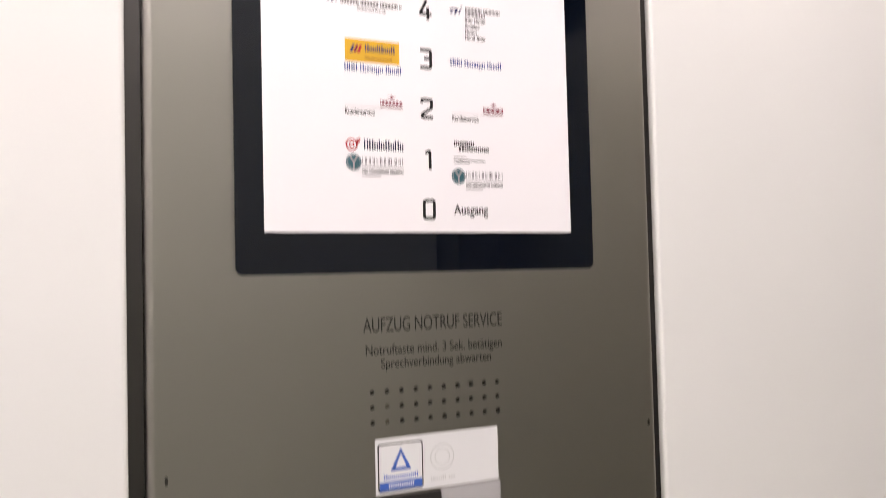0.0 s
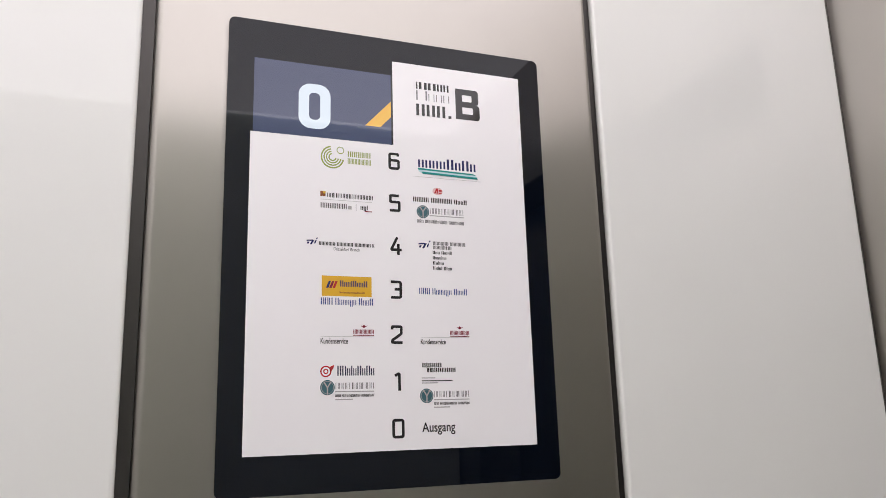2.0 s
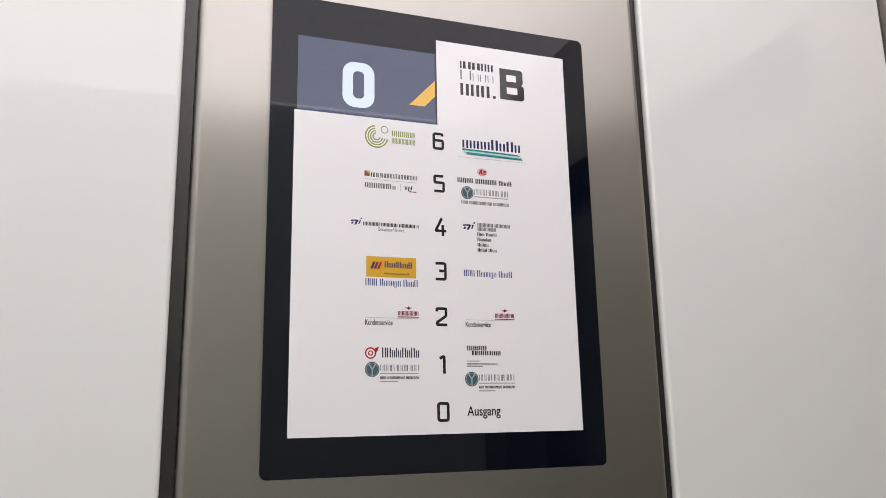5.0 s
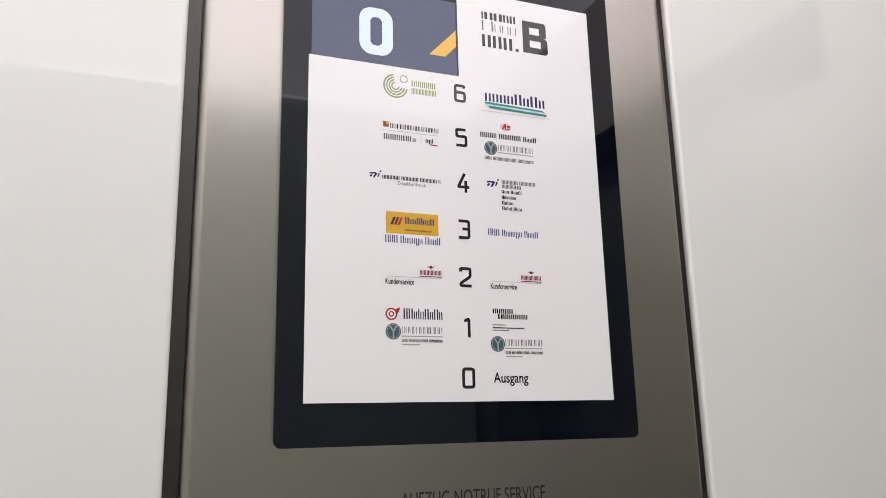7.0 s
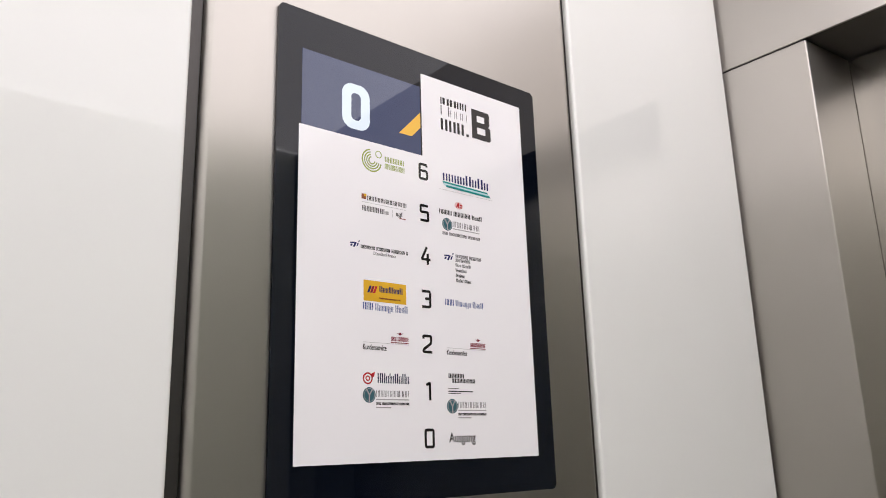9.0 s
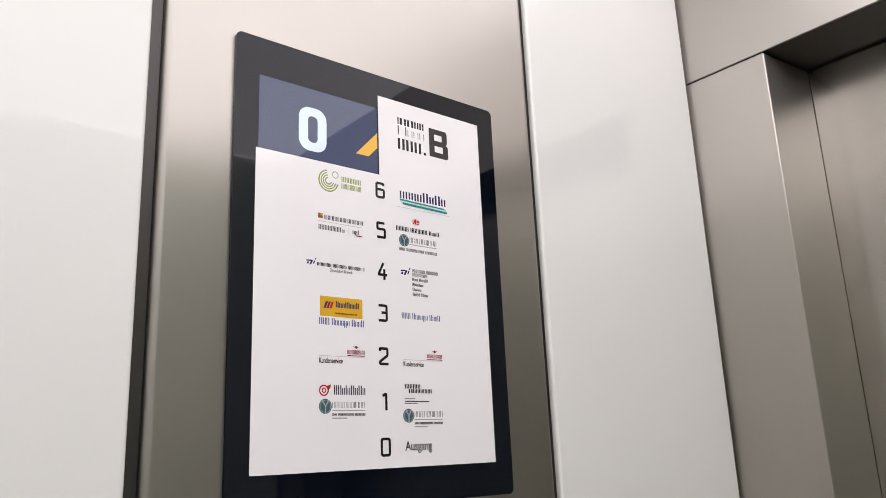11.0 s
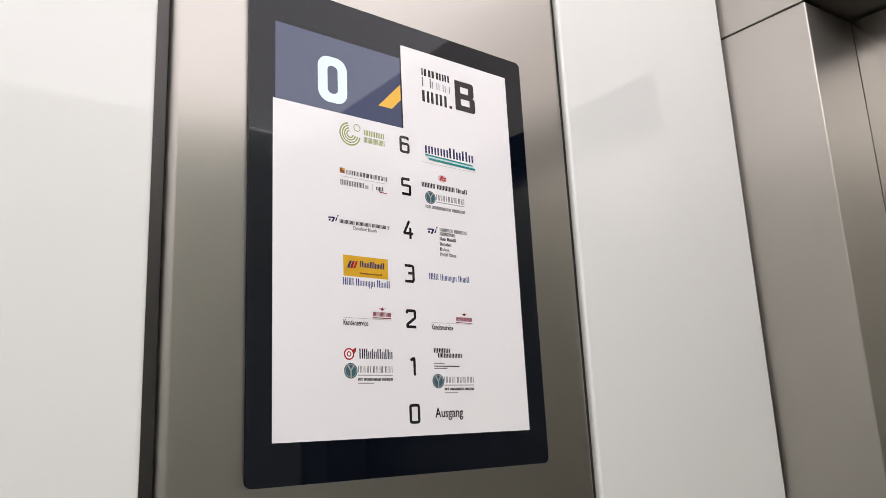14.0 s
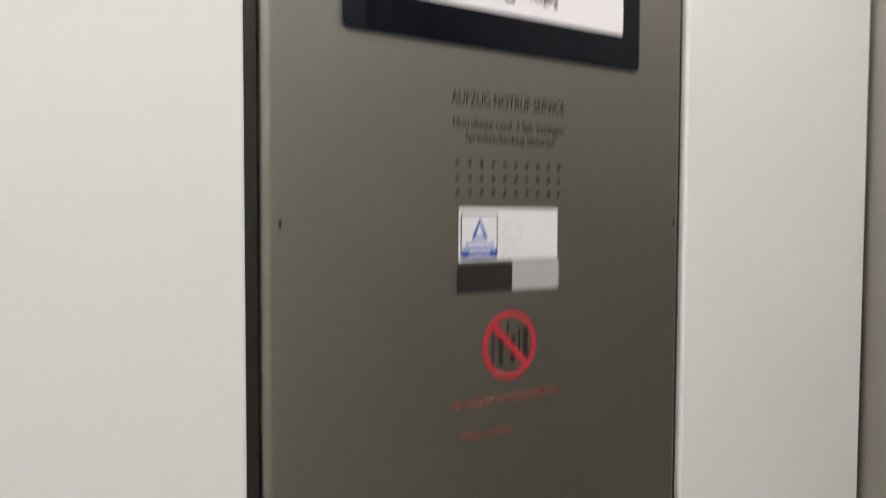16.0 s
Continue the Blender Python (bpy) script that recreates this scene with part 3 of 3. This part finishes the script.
    words(sheet, "branch_line", "D\u00fcsseldorf Branch", -67.0, -39.8, 1651.6, 1655.0, INK_GREY)
    fleck_logo(sheet, 23.8, 1658.5, 13.0)
    bars(sheet, "tenant_name", "UUUUUU UUUUUU", 39.8, 77.3, 1662.6, 1666.4, INK_GREY)
    bars(sheet, "tenant_name", "UUUUUWU", 39.8, 61.2, 1658.2, 1662.0, INK_GREY)
    for pat, x1, z in (("Uxx Uxxiii", 61.5, 1654.6), ("Uxxxixx", 55.0, 1649.0), ("Uxixx", 52.0, 1643.4), ("Uxixi Uixx", 61.0, 1638.0)):
        bars(sheet, "tenant_name", pat, 39.3, x1, z - 1.7, z + 1.9, INK_BLACK)
    # third floor
    shape(sheet, "tenant_logo", rect(-79.0, -27.8, 1605.6, 1625.8), INK_YELLOW, "yellow tenant plate")
    for i in range(3):
        x = -75.0 + i * 3.4
        shape(sheet, "tenant_logo", [(x, 1613.6), (x + 2.6, 1613.6), (x + 5.2, 1620.6), (x + 3.0, 1620.6)], (INK_NAVY, INK_MAROON, INK_RED)[i], "", 0.0003)
    letter_bars("tenant_name", "UxxiUxxU", ex(-60.9), ex(-32.0), zed(1615.2), zed(1621.4), INK_NAVY, sheet, INK0 - 0.0003, INK1, "", 0.33)
    letter_bars("tenant_name", "UxxUxxxUxxxxxxxxUxxx UU", ex(-61.0), ex(-35.0), zed(1608.6), zed(1610.2), INK_BROWN, sheet, INK0 - 0.0003, INK1)
    bars(sheet, "tenant_name", "UUU Uxxxpx UxxU", -80.2, -26.0, 1597.0, 1604.0, INK_BLUE, "", 0.3)
    bars(sheet, "tenant_name", "UUU Uxxxpx UxxU", 23.1, 77.5, 1610.2, 1616.8, INK_BLUE, "", 0.3)
    # second floor
    for x0, x1, hx0, hx1, kx1 in ((-80.0, -25.1, -47.2, -25.7, -52.6), (23.9, 78.0, 56.3, 78.1, 51.4)):
        line(sheet, x0, x1, 1566.0, 0.4, INK_FAINT)
        bars(sheet, "tenant_name", "UUUUUUUU", hx0, hx1, 1568.8, 1573.0, INK_MAROON)
        line(sheet, hx0, hx1, 1567.3, 0.8, INK_MAROON)
        cx = (hx0 + hx1) / 2 + 0.4
        shape(sheet, "tenant_logo", [(cx - 4, 1577.0), (cx, 1574.4), (cx + 4, 1577.0), (cx + 1.5, 1576.4), (cx, 1577.8), (cx - 1.5, 1576.4)], INK_MAROON, "small maroon bird-like mark")
        words(sheet, "service_line", "Kundenservice", x0 + 0.1, kx1, 1558.9, 1564.2, INK_BLACK, 0.012)
    # first floor
    ring_logo(sheet, "tenant_logo", -74.6, 1532.3, ((1.5, 2.6), (4.2, 5.6)), 0, 360, INK_RED, "red ring logo with a wing")
    shape(sheet, "tenant_logo", [(-70.6, 1536.6), (-66.4, 1538.6), (-67.2, 1534.8), (-68.6, 1533.4), (-69.4, 1530.8), (-70.4, 1532.0)], INK_RED)
    bars(sheet, "tenant_name", "UUxixUxUx", -63.7, -25.4, 1528.2, 1537.6, INK_SLATE, "", 0.32)
    for cx, cz, tx0, tx1 in ((-73.0, 1517.0, -65.3, -26.1), (29.0, 1507.6, 36.6, 75.7)):
        round_logo(sheet, cx, cz, 7.2)
        bars(sheet, "tenant_name", "UUUU iUUiWUU", tx0, tx1, cz - 1.6, cz + 4.4, INK_GREY, "", 0.18)
        line(sheet, tx0, tx1, cz - 4.0, 0.9, INK_PALE)
        bars(sheet, "tenant_name", "UUU UUUUUUUUUU UUUUUUU", tx0, tx1, cz - 9.1, cz - 6.6, INK_BLACK)
        line(sheet, tx0, tx0 + 17.5, cz - 11.4, 1.1, INK_PALE)
    bars(sheet, "tenant_name", "UUUUU", 24.6, 46.2, 1535.7, 1540.2, INK_BLACK)
    bars(sheet, "tenant_name", "WUUUiUUU", 29.7, 61.6, 1530.9, 1535.2, INK_BLACK)
    line(sheet, 24.3, 38.2, 1525.2, 0.7, INK_GREY)
    line(sheet, 24.3, 57.5, 1522.4, 0.9, INK_BLACK)
    line(sheet, 24.3, 41.3, 1520.2, 0.8, INK_GREY)
    # ground floor
    words(sheet, "exit_line", "Ausgang", 23.4, 59.0, 1469.4, 1481.6, INK_BLACK, 0.012)
    return e


display()


# ---- stickers on the column ----
def steel_part(name, outline, mat, parent, lift, label=""):
    return part(name, prism(outline, STEEL_Y - lift, STEEL_Y + 0.0008), mat, parent, label)


def inspection_sticker():
    e = thing("inspection_sticker", "white inspection sticker with blue triangle badge on steel", "sticker")
    e.location = (-0.0008, 0, -0.003)
    steel_part("backing", rounded(-0.0570, 0.0652, 1.2262, 1.2755, 0.0008, 2), STICKER_WHITE, e, 0.0004)
    badge = steel_part("badge", rounded(-0.0549, -0.0116, 1.2284, 1.2709, 0.003, 4), STICKER_BLACK, e, 0.0006, "badge with dark outline")
    steel_part("badge_face", rounded(-0.0537, -0.0128, 1.2296, 1.2697, 0.0025, 4), STICKER_WHITE, badge, 0.0008)
    steel_part("badge_band", rect(-0.0535, -0.0130, 1.2298, 1.2372), STICKER_BLUE, badge, 0.0010, "blue band")
    bm = bmesh.new()
    for (a, b, c, d) in (((-0.0430, 1.2465), (-0.0395, 1.2465), (-0.0322, 1.2632), (-0.0332, 1.2660)), ((-0.0232, 1.2465), (-0.0267, 1.2465), (-0.0338, 1.2632), (-0.0330, 1.2660)),
                         ((-0.0415, 1.2465), (-0.0245, 1.2465), (-0.0255, 1.2490), (-0.0405, 1.2490))):
        add_prism(bm, [a, b, c, d], STEEL_Y - 0.0010, STEEL_Y)
    part("badge_triangle", bm, STICKER_BLUE, badge, "blue triangle")
    letter_bars("badge_line", "UxxxxxxxU", -0.0500, -0.0165, 1.2395, 1.2432, STICKER_BLUE, badge, STEEL_Y - 0.0010, STEEL_Y)
    letter_bars("badge_line", "UUUUUUU", -0.0455, -0.0210, 1.2318, 1.2352, STICKER_WHITE, badge, STEEL_Y - 0.0012, STEEL_Y)
    bm = bmesh.new()
    arc_band(bm, 0.0075, 1.2535, 0.0112, 0.0120, 0, 360, STEEL_Y - 0.0006, STEEL_Y, 24)
    arc_band(bm, 0.0075, 1.2535, 0.0070, 0.0076, 0, 360, STEEL_Y - 0.0006, STEEL_Y, 24)
    part("seal_ring", bm, STICKER_PALE, e, "pale printed ring seal")
    letter_bars("seal_line", "UxxU xx", -0.0045, 0.0205, 1.2330, 1.2362, STICKER_PALE, e, STEEL_Y - 0.0006, STEEL_Y)
    return e


def code_label():
    e = thing("reader_plate", "low rectangular plate, half black and half pale grey", "label plate")
    e.location = (0, 0, -0.003)
    steel_part("black_half", rounded(-0.0590, 0.0040, 1.1965, 1.2235, 0.0006, 2), STICKER_BLACK, e, 0.0030, "black half")
    steel_part("grey_half", rounded(0.0044, 0.0655, 1.1965, 1.2250, 0.0006, 2), STICKER_GREY, e, 0.0018, "pale grey half")
    return e


def fire_sign():
    e = thing("prohibition_sign", "red round prohibition sign with black figures on steel", "sign")
    e.location = (0.0005, 0, -0.005)
    cx, cz = 0.0035, 1.145
    bm = bmesh.new()
    arc_band(bm, cx, cz, 0.0278, 0.0336, 0, 360, STEEL_Y - 0.0005, STEEL_Y + 0.0004, 40)
    part("ring", bm, SIGN_RED, e, "red ring")
    w = 0.0026
    q = 0.70711
    part("slash", prism([(cx - 0.029 * q - w, cz + 0.029 * q - w), (cx - 0.029 * q + w, cz + 0.029 * q + w), (cx + 0.029 * q + w, cz - 0.029 * q + w), (cx + 0.029 * q - w, cz - 0.029 * q - w)],
                        STEEL_Y - 0.0007, STEEL_Y + 0.0004), SIGN_RED, e, "red diagonal bar")
    for x0, x1, z0, z1 in ((-0.0215, -0.0200, -0.018, 0.014), (-0.0135, -0.0085, -0.019, 0.011), (-0.0035, -0.0020, 0.010, 0.024), (0.0015, 0.0065, -0.018, 0.009), (0.0105, 0.0125, -0.016, 0.015), (0.0165, 0.0225, -0.013, 0.016)):
        part("pictogram_bar", prism(rounded(cx + x0, cx + x1, cz + z0, cz + z1, 0.0006, 2), STEEL_Y - 0.0004, STEEL_Y + 0.0004), STICKER_BLACK, e)
    letter_bars("caption_line", "UxxxUxx xx UxxxxUxxx", -0.0630, 0.0690, 1.0905, 1.0975, SIGN_RED_THIN, e, STEEL_Y - 0.0003, STEEL_Y + 0.0004)
    letter_bars("caption_line", "xxxUxx xxUxxx", -0.0560, 0.0100, 1.0600, 1.0655, SIGN_RED_THIN, e, STEEL_Y - 0.0003, STEEL_Y + 0.0004)
    return e


inspection_sticker()
code_label()
fire_sign()
